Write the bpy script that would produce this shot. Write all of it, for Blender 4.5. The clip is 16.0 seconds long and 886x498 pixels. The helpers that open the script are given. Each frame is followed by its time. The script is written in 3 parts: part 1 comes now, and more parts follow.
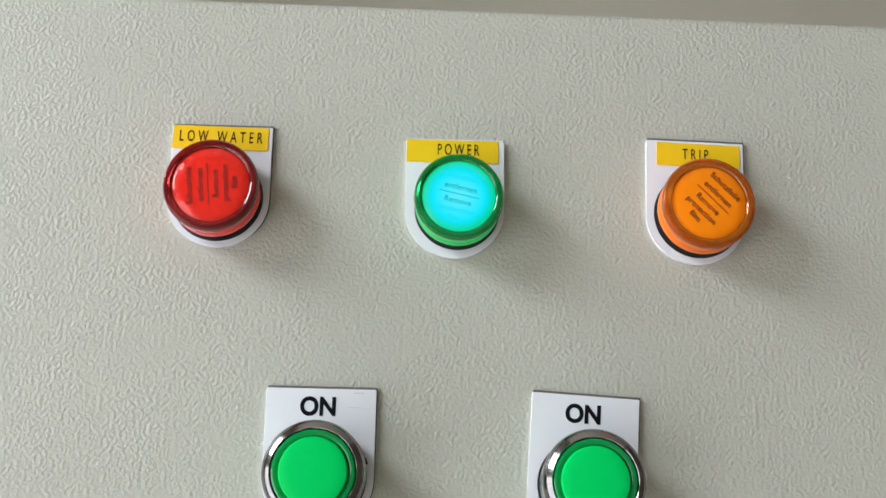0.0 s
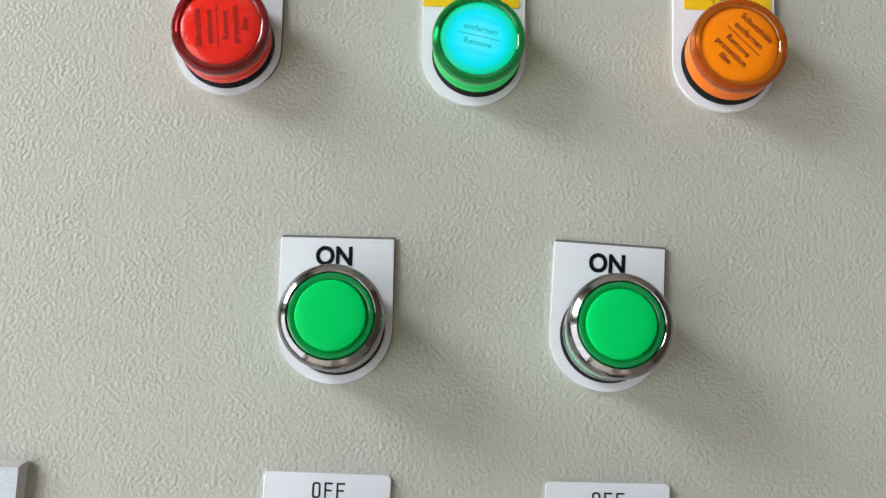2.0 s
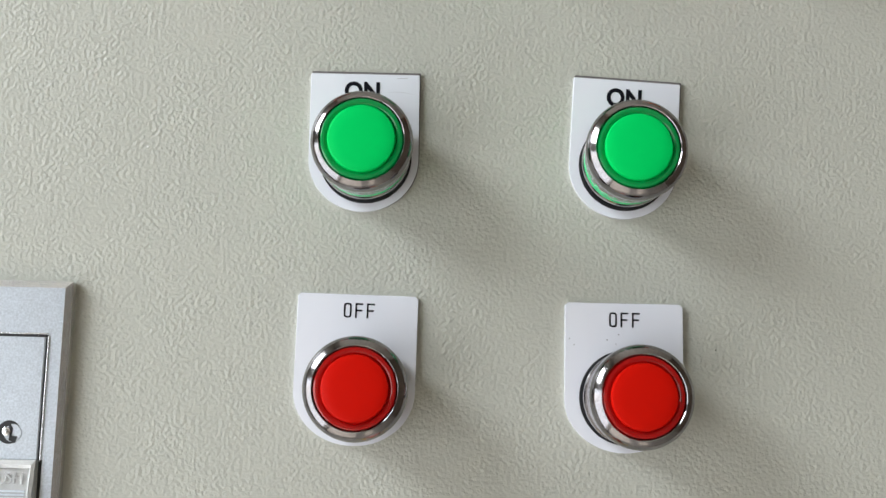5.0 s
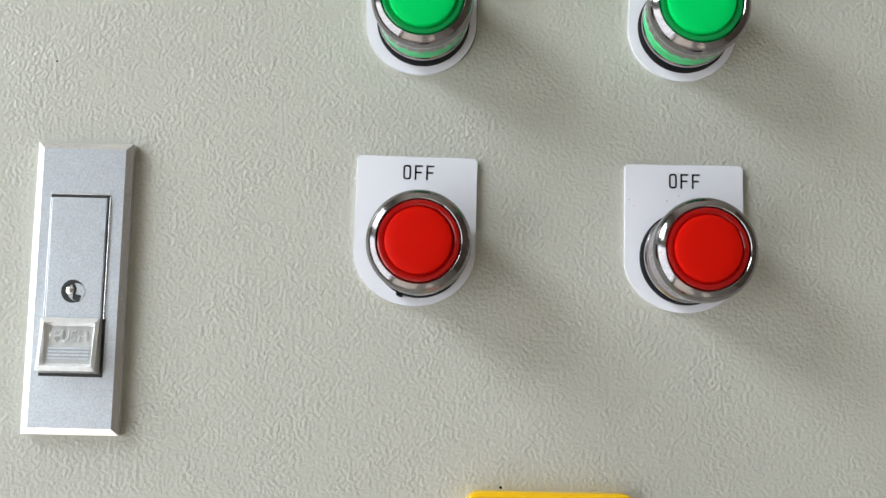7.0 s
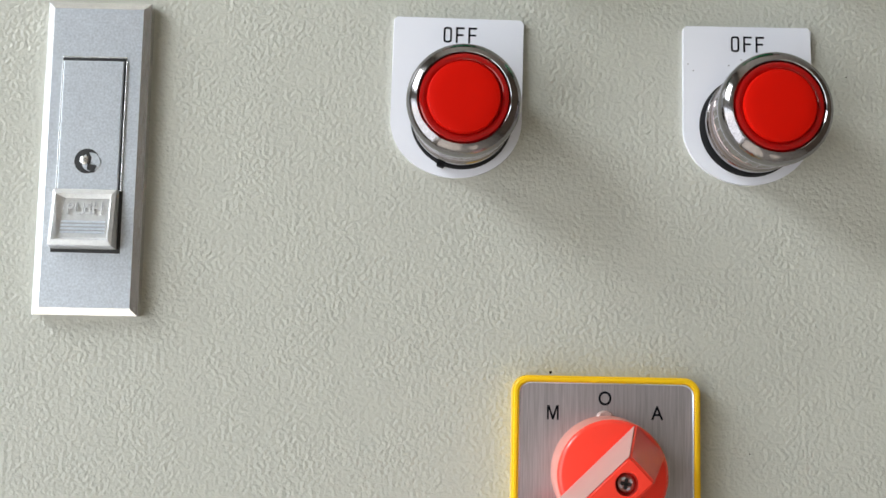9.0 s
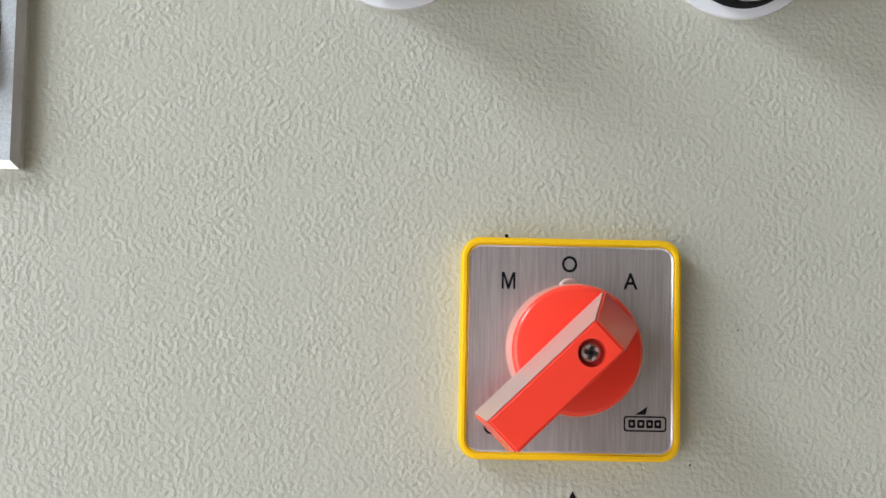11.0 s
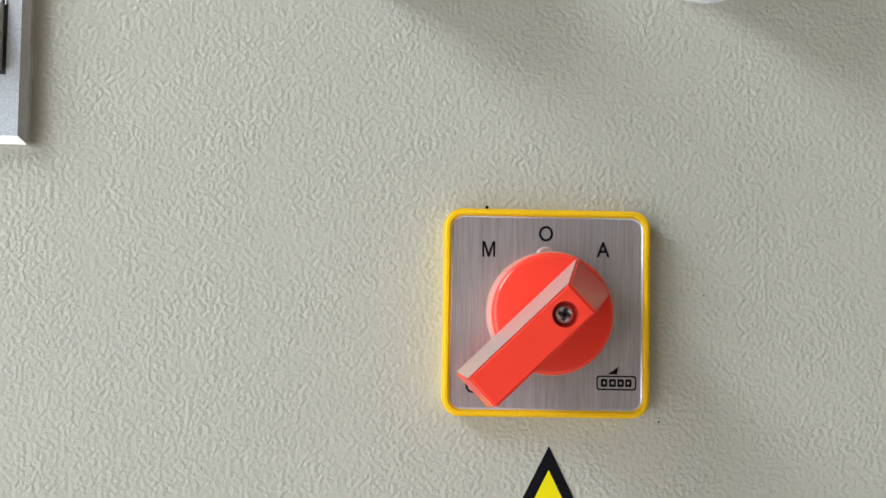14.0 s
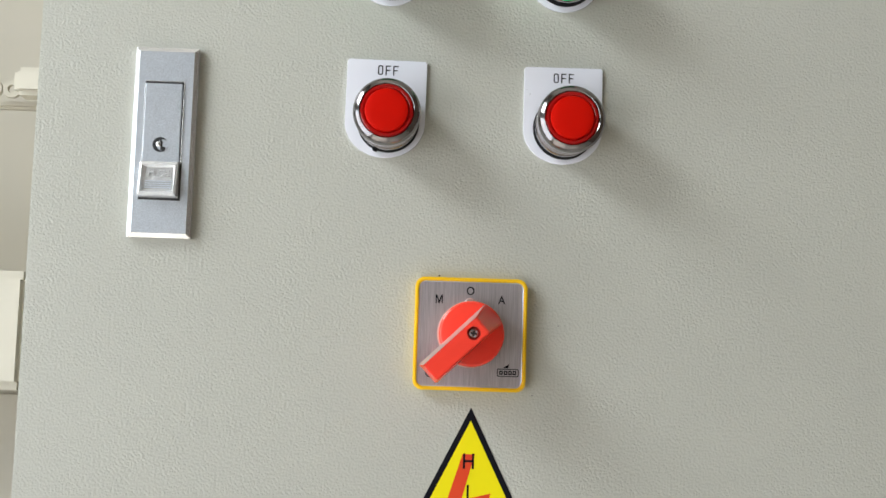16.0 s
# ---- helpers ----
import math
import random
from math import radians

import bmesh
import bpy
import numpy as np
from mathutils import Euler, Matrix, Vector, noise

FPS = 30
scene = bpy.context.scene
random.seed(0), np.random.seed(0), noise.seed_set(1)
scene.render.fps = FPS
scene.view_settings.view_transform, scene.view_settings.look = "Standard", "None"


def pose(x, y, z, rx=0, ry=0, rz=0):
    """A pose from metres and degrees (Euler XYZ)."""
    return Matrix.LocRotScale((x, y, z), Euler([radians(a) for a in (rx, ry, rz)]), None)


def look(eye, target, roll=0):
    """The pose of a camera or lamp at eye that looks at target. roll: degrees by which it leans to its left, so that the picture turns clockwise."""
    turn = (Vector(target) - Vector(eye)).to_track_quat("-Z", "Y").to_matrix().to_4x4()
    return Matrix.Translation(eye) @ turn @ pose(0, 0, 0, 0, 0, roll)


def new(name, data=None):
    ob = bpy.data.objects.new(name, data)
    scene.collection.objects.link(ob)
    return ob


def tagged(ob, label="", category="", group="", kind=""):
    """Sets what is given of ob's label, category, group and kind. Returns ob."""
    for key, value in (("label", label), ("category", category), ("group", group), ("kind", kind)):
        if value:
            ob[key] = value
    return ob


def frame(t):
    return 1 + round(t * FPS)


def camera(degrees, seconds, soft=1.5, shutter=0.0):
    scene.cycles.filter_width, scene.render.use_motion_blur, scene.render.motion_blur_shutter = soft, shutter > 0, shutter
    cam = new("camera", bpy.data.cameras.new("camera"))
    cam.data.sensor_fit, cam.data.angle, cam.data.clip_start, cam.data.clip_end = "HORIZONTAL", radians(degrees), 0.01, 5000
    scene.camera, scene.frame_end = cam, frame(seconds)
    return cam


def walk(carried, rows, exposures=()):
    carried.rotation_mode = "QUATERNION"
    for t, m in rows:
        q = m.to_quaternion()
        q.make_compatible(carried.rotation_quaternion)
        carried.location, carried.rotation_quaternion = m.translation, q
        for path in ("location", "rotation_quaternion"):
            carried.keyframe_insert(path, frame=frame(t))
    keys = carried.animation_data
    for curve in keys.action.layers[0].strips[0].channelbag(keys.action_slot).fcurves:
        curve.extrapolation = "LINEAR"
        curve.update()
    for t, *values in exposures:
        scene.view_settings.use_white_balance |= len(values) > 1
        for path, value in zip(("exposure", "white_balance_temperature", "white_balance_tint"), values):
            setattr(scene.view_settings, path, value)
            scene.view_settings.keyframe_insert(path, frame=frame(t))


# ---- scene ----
cam = camera(43.15, 16.0, soft=1.5)

PATH = [
    (0, (-0.01202, -0.33509, 1.39267), (-0.00560, -0.04504, 1.46902), 1.62),
    (0.5, (-0.01203, -0.33100, 1.38745), (-0.00482, -0.04027, 1.46112), 1.73),
    (1, (-0.01525, -0.32549, 1.38362), (-0.00941, -0.03330, 1.45137), 1.78),
    (1.5, (-0.01904, -0.32442, 1.37898), (-0.01069, -0.03129, 1.44223), 1.83),
    (2, (-0.01494, -0.31881, 1.37122), (-0.00950, -0.02457, 1.42948), 1.49),
    (2.5, (-0.01792, -0.31645, 1.36031), (-0.00929, -0.02205, 1.41736), 1.76),
    (3, (-0.02001, -0.31699, 1.35264), (-0.01225, -0.02228, 1.40816), 1.45),
    (3.5, (-0.02279, -0.31892, 1.34601), (-0.01333, -0.02370, 1.39852), 1.36),
    (4, (-0.02109, -0.32109, 1.34298), (-0.01223, -0.02468, 1.38837), 1.55),
    (4.2, (-0.02023, -0.32364, 1.34303), (-0.01354, -0.02694, 1.38693), 1.66),
    (6.3, (-0.03033, -0.32921, 1.31572), (-0.02514, -0.03198, 1.35605), 1.22),
    (6.5, (-0.03480, -0.32460, 1.31218), (-0.02550, -0.02720, 1.35051), 1.38),
    (7, (-0.03351, -0.32342, 1.30502), (-0.03158, -0.02547, 1.33997), 1.27),
    (7.5, (-0.03536, -0.31914, 1.30031), (-0.03192, -0.02087, 1.33229), 1.42),
    (8, (-0.03891, -0.31033, 1.29048), (-0.03703, -0.01207, 1.32269), 1.55),
    (8.5, (-0.04465, -0.30252, 1.28468), (-0.04170, -0.00406, 1.31494), 1.42),
    (9, (-0.04465, -0.29581, 1.27634), (-0.04245, 0.00256, 1.30743), 1.16),
    (9.5, (-0.04137, -0.28504, 1.27000), (-0.04006, 0.01395, 1.29452), 1.14),
    (10, (-0.03933, -0.27606, 1.26571), (-0.03597, 0.02303, 1.28889), 1.11),
    (10.2, (-0.03781, -0.27020, 1.26315), (-0.03162, 0.02890, 1.28549), 1.13),
    (12.3, (-0.02976, -0.23879, 1.25130), (-0.02550, 0.06078, 1.26682), 0.88),
    (12.5, (-0.02980, -0.23888, 1.25135), (-0.02644, 0.06075, 1.26597), 1.01),
    (13, (-0.03037, -0.23905, 1.25115), (-0.02505, 0.06054, 1.26586), 1.04),
    (13.5, (-0.03093, -0.24795, 1.25046), (-0.02445, 0.05161, 1.26535), 1.07),
    (14, (-0.03228, -0.26632, 1.25163), (-0.02291, 0.03315, 1.26671), 0.96),
    (14.5, (-0.03139, -0.30334, 1.25196), (-0.02275, -0.00400, 1.26987), 1.11),
    (15, (-0.03005, -0.35130, 1.25214), (-0.01995, -0.05225, 1.27371), 1.99),
    (15.5, (-0.02338, -0.41385, 1.24786), (-0.01855, -0.11494, 1.27296), 1.95),
    (16, (-0.02147, -0.48677, 1.24303), (-0.01589, -0.18804, 1.27001), 1.80),
]
walk(cam, [(t, look(eye, target, roll)) for t, eye, target, roll in PATH], exposures=((0, -0.03), (4.2, -0.03), (6.5, 0), (16, 0)))

# ---- world, light ----
Z0 = 1.25  # height of the selector switch above the floor

world = bpy.data.worlds.new("sky")
scene.world = world
world.use_nodes = True
wn = world.node_tree
sky = wn.nodes.new("ShaderNodeTexSky")
sky.sky_type = "NISHITA"
sky.sun_disc = False
sky.sun_elevation = radians(53)
sky.sun_rotation = radians(281)
wn.links.new(sky.outputs["Color"], wn.nodes["Background"].inputs["Color"])
wn.nodes["Background"].inputs["Strength"].default_value = 0.12

ROOM = dict(x0=-1.05, x1=1.9, y0=-2.6, y1=0.95, h=3.2)
WIN = dict(y0=-1.00, y1=-0.12, z0=1.78, z1=2.40)   # upper window: open sky
LOW = dict(y0=-2.25, y1=-0.14, z0=0.10, z1=1.60)   # lower window: light off the ground outside


def area_lamp(name, m, sx, sy, watts, color):
    data = bpy.data.lights.new(name, "AREA")
    data.shape, data.size, data.size_y = "RECTANGLE", sx, sy
    data.energy, data.color = watts, color
    ob = new(name, data)
    ob.matrix_world = m
    return ob


def window_lamp(name, w, watts, color):
    """Daylight that comes in through a window's opening."""
    y, z = (w["y0"] + w["y1"]) / 2, (w["z0"] + w["z1"]) / 2
    area_lamp(name, look((ROOM["x0"] - 0.04, y, z), (0.6, y, z - 0.001)), w["y1"] - w["y0"] - 0.1, w["z1"] - w["z0"] - 0.1, watts, color)


window_lamp("window_daylight", WIN, 24.0, (0.915, 0.98, 1.015))
window_lamp("ground_daylight", LOW, 26.0, (0.935, 0.975, 1.01))
sun_data = bpy.data.lights.new("sun", "SUN")
sun_data.energy, sun_data.angle, sun_data.color = 4.5, radians(0.5), (1.0, 0.95, 0.87)
new("sun", sun_data).matrix_world = look((-3, 0.8, 5.5), (-0.35, 0.3, 1.8))


# ---- materials ----
def material(name, color, rough=0.5, metal=0.0, vary=0.0, vary_scale=40.0, fine=0.0, fine_scale=900.0,
             bump=0.0, bump_scale=500.0, bump_size=0.0002, coat=0.0, coat_ior=1.5, emit=None, emit_strength=0.0, stretch=None,
             transmission=0.0, ior=1.49, rough_vary=0.0, specular=0.5):
    m = bpy.data.materials.new(name)
    m.use_nodes = True
    nt = m.node_tree
    bs = nt.nodes["Principled BSDF"]
    bs.inputs["Base Color"].default_value = (*color, 1)
    bs.inputs["Roughness"].default_value = rough
    bs.inputs["Metallic"].default_value = metal
    bs.inputs["Coat Weight"].default_value = coat
    bs.inputs["Coat IOR"].default_value = coat_ior
    bs.inputs["Coat Roughness"].default_value = 0.12
    bs.inputs["IOR"].default_value = ior
    bs.inputs["Transmission Weight"].default_value = transmission
    bs.inputs["Specular IOR Level"].default_value = specular
    if emit:
        bs.inputs["Emission Color"].default_value = (*emit, 1)
        bs.inputs["Emission Strength"].default_value = emit_strength
    tc = nt.nodes.new("ShaderNodeTexCoord")
    mp = nt.nodes.new("ShaderNodeMapping")
    nt.links.new(tc.outputs["Object"], mp.inputs["Vector"])
    if stretch:
        mp.inputs["Scale"].default_value = stretch

    def noisy(scale, detail=3.0):
        n = nt.nodes.new("ShaderNodeTexNoise")
        n.inputs["Scale"].default_value = scale
        n.inputs["Detail"].default_value = detail
        nt.links.new(mp.outputs["Vector"], n.inputs["Vector"])
        return n

    def math_node(op, a, b):
        k = nt.nodes.new("ShaderNodeMath")
        k.operation = op
        for i, v in enumerate((a, b)):
            if isinstance(v, (int, float)):
                k.inputs[i].default_value = v
            else:
                nt.links.new(v, k.inputs[i])
        return k.outputs[0]

    if vary or fine:
        factor = 1.0
        for amount, scale in ((vary, vary_scale), (fine, fine_scale)):
            if amount:
                n = noisy(scale)
                part_value = math_node("ADD", math_node("MULTIPLY", n.outputs["Fac"], 2 * amount), 1 - amount)
                factor = part_value if factor == 1.0 else math_node("MULTIPLY", factor, part_value)
        mix = nt.nodes.new("ShaderNodeVectorMath")
        mix.operation = "SCALE"
        mix.inputs[0].default_value = color
        nt.links.new(factor, mix.inputs["Scale"])
        nt.links.new(mix.outputs["Vector"], bs.inputs["Base Color"])
    if rough_vary:
        n = noisy(vary_scale * 2)
        nt.links.new(math_node("ADD", math_node("MULTIPLY", n.outputs["Fac"], 2 * rough_vary), rough - rough_vary),
                     bs.inputs["Roughness"])
    if bump:
        n = noisy(bump_scale, 2.0)
        b = nt.nodes.new("ShaderNodeBump")
        b.inputs["Strength"].default_value = bump
        b.inputs["Distance"].default_value = bump_size
        nt.links.new(n.outputs["Fac"], b.inputs["Height"])
        nt.links.new(b.outputs["Normal"], bs.inputs["Normal"])
    return m


def powder_coat(name, color):
    """Textured powder coat: short raised wrinkles about two millimetres long over a finer grain."""
    m = bpy.data.materials.new(name)
    m.use_nodes = True
    nt = m.node_tree
    bs = nt.nodes["Principled BSDF"]
    tc = nt.nodes.new("ShaderNodeTexCoord")
    mp = nt.nodes.new("ShaderNodeMapping")
    mp.inputs["Scale"].default_value = (1.0, 1.0, 1.0)
    nt.links.new(tc.outputs["Object"], mp.inputs["Vector"])
    wr = nt.nodes.new("ShaderNodeTexNoise")
    wr.inputs["Scale"].default_value = 910
    wr.inputs["Detail"].default_value = 1.2
    wr.inputs["Roughness"].default_value = 0.4
    wr.inputs["Distortion"].default_value = 0.0
    nt.links.new(mp.outputs["Vector"], wr.inputs["Vector"])
    ramp = nt.nodes.new("ShaderNodeMapRange")
    ramp.interpolation_type = "LINEAR"
    ramp.inputs["From Min"].default_value = 0.28
    ramp.inputs["From Max"].default_value = 0.86
    nt.links.new(wr.outputs["Fac"], ramp.inputs["Value"])
    big = nt.nodes.new("ShaderNodeTexNoise")
    big.inputs["Scale"].default_value = 70
    big.inputs["Detail"].default_value = 2
    nt.links.new(tc.outputs["Object"], big.inputs["Vector"])
    amp = nt.nodes.new("ShaderNodeMath")
    amp.operation = "MULTIPLY_ADD"
    amp.inputs[1].default_value = 1.5
    amp.inputs[2].default_value = 0.2
    nt.links.new(big.outputs["Fac"], amp.inputs[0])
    height = nt.nodes.new("ShaderNodeMath")
    height.operation = "MULTIPLY"
    nt.links.new(ramp.outputs["Result"], height.inputs[0])
    nt.links.new(amp.outputs[0], height.inputs[1])
    b = nt.nodes.new("ShaderNodeBump")
    b.inputs["Strength"].default_value = 0.74
    b.inputs["Distance"].default_value = 0.00030
    nt.links.new(height.outputs[0], b.inputs["Height"])
    nt.links.new(b.outputs["Normal"], bs.inputs["Normal"])
    tone = nt.nodes.new("ShaderNodeTexNoise")
    tone.inputs["Scale"].default_value = 14
    tone.inputs["Detail"].default_value = 4
    nt.links.new(tc.outputs["Object"], tone.inputs["Vector"])
    sc = nt.nodes.new("ShaderNodeMath")
    sc.operation = "MULTIPLY_ADD"
    sc.inputs[1].default_value = 0.08
    sc.inputs[2].default_value = 0.96
    nt.links.new(tone.outputs["Fac"], sc.inputs[0])
    mix = nt.nodes.new("ShaderNodeVectorMath")
    mix.operation = "SCALE"
    mix.inputs[0].default_value = color
    nt.links.new(sc.outputs[0], mix.inputs["Scale"])
    nt.links.new(mix.outputs["Vector"], bs.inputs["Base Color"])
    bs.inputs["Roughness"].default_value = 0.37
    return m


PANEL = powder_coat("pebble_grey_powder_coat", (0.49, 0.49, 0.437))
PLATE = material("white_acrylic", (0.80, 0.81, 0.88), 0.22, vary=0.03, vary_scale=60, bump=0.05, bump_scale=300, coat=0.2)
PLATE_EDGE = material("dark_plate_edge", (0.14, 0.125, 0.125), 0.5, vary=0.2, vary_scale=200)
BLACK = material("black_rubber", (0.005, 0.005, 0.006), 0.65, specular=0.1, vary=0.2, vary_scale=300, bump=0.1, bump_scale=900)
INK = material("black_ink", (0.006, 0.006, 0.010), 0.7, specular=0.1, vary=0.15, vary_scale=600)
CHROME = material("chrome", (0.36, 0.335, 0.335), 0.16, 1.0, vary=0.10, vary_scale=260, fine=0.10, fine_scale=1600, rough_vary=0.08, bump=0.12, bump_scale=260)
BEZEL = material("worn_polished_chrome", (0.28, 0.265, 0.275), 0.13, 1.0, vary=0.25, vary_scale=240, fine=0.30, fine_scale=1300, rough_vary=0.07, bump=0.20, bump_scale=420)
DARK_CHROME = material("dark_chrome", (0.34, 0.31, 0.31), 0.16, 1.0, vary=0.2, vary_scale=300, rough_vary=0.06)
STEEL = material("satin_steel", (0.61, 0.65, 0.71), 0.36, 0.6, vary=0.09, vary_scale=260, fine=0.34, fine_scale=1700,
                 bump=0.12, bump_scale=1400, bump_size=0.0001, rough_vary=0.06)
STEEL_EDGE = material("bright_cast_edge", (0.89, 0.90, 0.92), 0.24, 0.82, vary=0.12, vary_scale=400, fine=0.3, fine_scale=1500, bump=0.35, bump_scale=1100)
PAD = material("cast_pad_metal", (0.93, 0.94, 0.95), 0.26, 0.55, vary=0.10, vary_scale=400, fine=0.15, fine_scale=1500, bump=0.4, bump_scale=900)
# pale pink: window glare painted on the grip's side; also colours the small tab
GLARE_AND_TAB = material("pale_pink_glare_and_tab", (0.47, 0.33, 0.30), 0.35, vary=0.06, vary_scale=150, bump=0.1, bump_scale=900)
# knob red bleached in the colour, for strong window light on the disc's side
KNOB_SIDE_LIT = material("window_lit_red_plastic", (0.66, 0.26, 0.21), 0.28, vary=0.05, vary_scale=150, bump=0.08, bump_scale=900)
HOLE_RED = material("dark_red_recess", (0.60, 0.035, 0.025), 0.35, vary=0.2, vary_scale=300)
DARK_STEEL = material("dark_screw_steel", (0.45, 0.24, 0.21), 0.3, 0.75, vary=0.2, vary_scale=500)
DARK_HOLE = material("dark_recess", (0.02, 0.02, 0.022), 0.6, vary=0.2, vary_scale=300)
BRUSHED = material("brushed_aluminium", (0.60, 0.56, 0.59), 0.34, 0.75, vary=0.10, vary_scale=60, fine=0.38, fine_scale=300,
                   stretch=(9.0, 1.0, 0.35), bump=0.08, bump_scale=500)
YELLOW = material("yellow_plastic", (0.92, 0.56, 0.010), 0.32, vary=0.04, vary_scale=100, bump=0.03, bump_scale=500)
TAPE = material("yellow_label_tape", (0.90, 0.59, 0.012), 0.35, vary=0.04, vary_scale=150)
KNOB = material("red_orange_plastic", (0.95, 0.055, 0.032), 0.24, vary=0.04, vary_scale=120, bump=0.06, bump_scale=900, specular=0.55)
GREEN_CAP = material("green_button_plastic", (0.0, 0.60, 0.12), 0.32, vary=0.03, vary_scale=80, specular=0.12)
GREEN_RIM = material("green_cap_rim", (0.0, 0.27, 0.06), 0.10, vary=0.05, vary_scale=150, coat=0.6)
GREEN_BAND = material("green_collar_band", (0.0, 0.56, 0.17), 0.16, 0.1, vary=0.15, vary_scale=200, coat=0.5)
RED_CAP = material("red_button_plastic", (0.58, 0.006, 0.002), 0.32, vary=0.03, vary_scale=80, specular=0.12)
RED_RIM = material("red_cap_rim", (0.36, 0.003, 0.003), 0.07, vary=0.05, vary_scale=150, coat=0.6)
PINK_BAND = material("rosy_metal_band", (0.31, 0.245, 0.235), 0.17, 0.95, vary=0.12, vary_scale=200, fine=0.1, fine_scale=1400, rough_vary=0.06, bump=0.12, bump_scale=260)
LW_SIDE = material("red_lens_plastic", (0.80, 0.018, 0.008), 0.22, vary=0.06, vary_scale=120, specular=0.25)
LW_RIM = material("dark_red_lens_rim", (0.36, 0.025, 0.028), 0.07, transmission=0.75, ior=1.40, vary=0.15, vary_scale=200, bump=0.35, bump_scale=220, coat=0.3)
LW_FILM = material("red_film_disc", (0.82, 0.024, 0.014), 0.2, vary=0.06, vary_scale=150, bump=0.5, bump_scale=190, bump_size=0.0012, coat=0.25)
PW_SIDE = material("green_lens_plastic", (0.0, 0.46, 0.08), 0.32, vary=0.05, vary_scale=120, specular=0.15, emit=(0.0, 0.6, 0.12), emit_strength=0.24)
PW_RIM = material("dark_green_lens_rim", (0.01, 0.38, 0.11), 0.07, transmission=0.75, ior=1.40, vary=0.1, vary_scale=200, bump=0.12, bump_scale=250, coat=0.3)
TP_SIDE = material("orange_lens_plastic", (0.93, 0.19, 0.002), 0.34, vary=0.05, vary_scale=120, specular=0.15)
TP_RIM = material("brown_orange_lens_rim", (0.70, 0.21, 0.02), 0.07, transmission=0.75, ior=1.40, vary=0.1, vary_scale=200, bump=0.12, bump_scale=250, coat=0.3)
TP_FILM = material("orange_film_disc", (0.98, 0.25, 0.004), 0.25, vary=0.04, vary_scale=150, coat=0.1, specular=0.3)
TP_TEXT = material("brown_print", (0.20, 0.03, 0.01), 0.4, vary=0.1, vary_scale=500)
LW_TEXT = material("dark_red_print", (0.22, 0.012, 0.012), 0.4, vary=0.1, vary_scale=500)
# teal print with the lens glare put into its colour, close to the disc's
PW_GLARE_TEXT = material("glare_washed_teal_print", (0.0, 0.16, 0.18), 0.4, emit=(0.0, 0.70, 0.88), emit_strength=0.88)
PW_TEXT = material("teal_print", (0.0, 0.16, 0.18), 0.4, emit=(0.0, 0.42, 0.50), emit_strength=0.7)
SIGN_YELLOW = material("yellow_sign_vinyl", (0.90, 0.78, 0.0), 0.4, vary=0.03, vary_scale=80)
SIGN_RED = material("red_sign_ink", (0.75, 0.06, 0.015), 0.4, vary=0.05, vary_scale=200)
# two unseen walls, their tones picked to steer chrome reflections and fill light
BROWN_WALL = material("brown_unseen_wall", (0.16, 0.12, 0.085), 0.7, vary=0.12, vary_scale=3, fine=0.1, fine_scale=60, bump=0.2, bump_scale=150, bump_size=0.0006)
DARK_WALL = material("grey_brown_unseen_wall", (0.23, 0.205, 0.17), 0.8, vary=0.06, vary_scale=3, bump=0.2, bump_scale=150, bump_size=0.0006)
WALL = material("wall_paint", (0.50, 0.47, 0.40), 0.8, vary=0.06, vary_scale=3, fine=0.04, fine_scale=120, bump=0.2, bump_scale=150, bump_size=0.0006)
CEILING = material("ceiling_paint", (0.76, 0.71, 0.62), 0.85, vary=0.04, vary_scale=4, bump=0.15, bump_scale=160)
FLOOR = material("floor_concrete", (0.67, 0.625, 0.55), 0.6, vary=0.15, vary_scale=3, fine=0.1, fine_scale=60, bump=0.2, bump_scale=80)
CREAM = material("cream_painted_metal", (0.66, 0.62, 0.52), 0.45, vary=0.05, vary_scale=10, bump=0.1, bump_scale=200)
BOARD = material("tan_back_board", (0.54, 0.50, 0.41), 0.6, vary=0.06, vary_scale=8, bump=0.1, bump_scale=200)
WHITE_FRAME = material("white_window_paint", (0.78, 0.78, 0.76), 0.5, vary=0.04, vary_scale=20)


def lit_lens(name):
    """The lit lamp's disc: cyan in the middle, green towards its rim."""
    m = bpy.data.materials.new(name)
    m.use_nodes = True
    nt = m.node_tree
    bs = nt.nodes["Principled BSDF"]
    tc = nt.nodes.new("ShaderNodeTexCoord")
    ln = nt.nodes.new("ShaderNodeVectorMath")
    ln.operation = "LENGTH"
    nt.links.new(tc.outputs["Object"], ln.inputs[0])
    rp = nt.nodes.new("ShaderNodeValToRGB")
    rp.color_ramp.elements[0].position = 0.0
    rp.color_ramp.elements[0].color = (0.12, 0.86, 1.0, 1)
    rp.color_ramp.elements[1].position = 1.0
    rp.color_ramp.elements[1].color = (0.0, 0.62, 0.20, 1)
    e = rp.color_ramp.elements.new(0.72)
    e.color = (0.0, 0.80, 0.97, 1)
    mr = nt.nodes.new("ShaderNodeMapRange")
    mr.inputs["From Min"].default_value = 0.0
    mr.inputs["From Max"].default_value = 0.0113
    nt.links.new(ln.outputs["Value"], mr.inputs["Value"])
    nt.links.new(mr.outputs["Result"], rp.inputs["Fac"])
    nt.links.new(rp.outputs["Color"], bs.inputs["Emission Color"])
    bs.inputs["Emission Strength"].default_value = 0.95
    bs.inputs["Base Color"].default_value = (0.0, 0.08, 0.10, 1)
    bs.inputs["Roughness"].default_value = 0.25
    return m


PW_DISC = lit_lens("lit_cyan_green_lens")


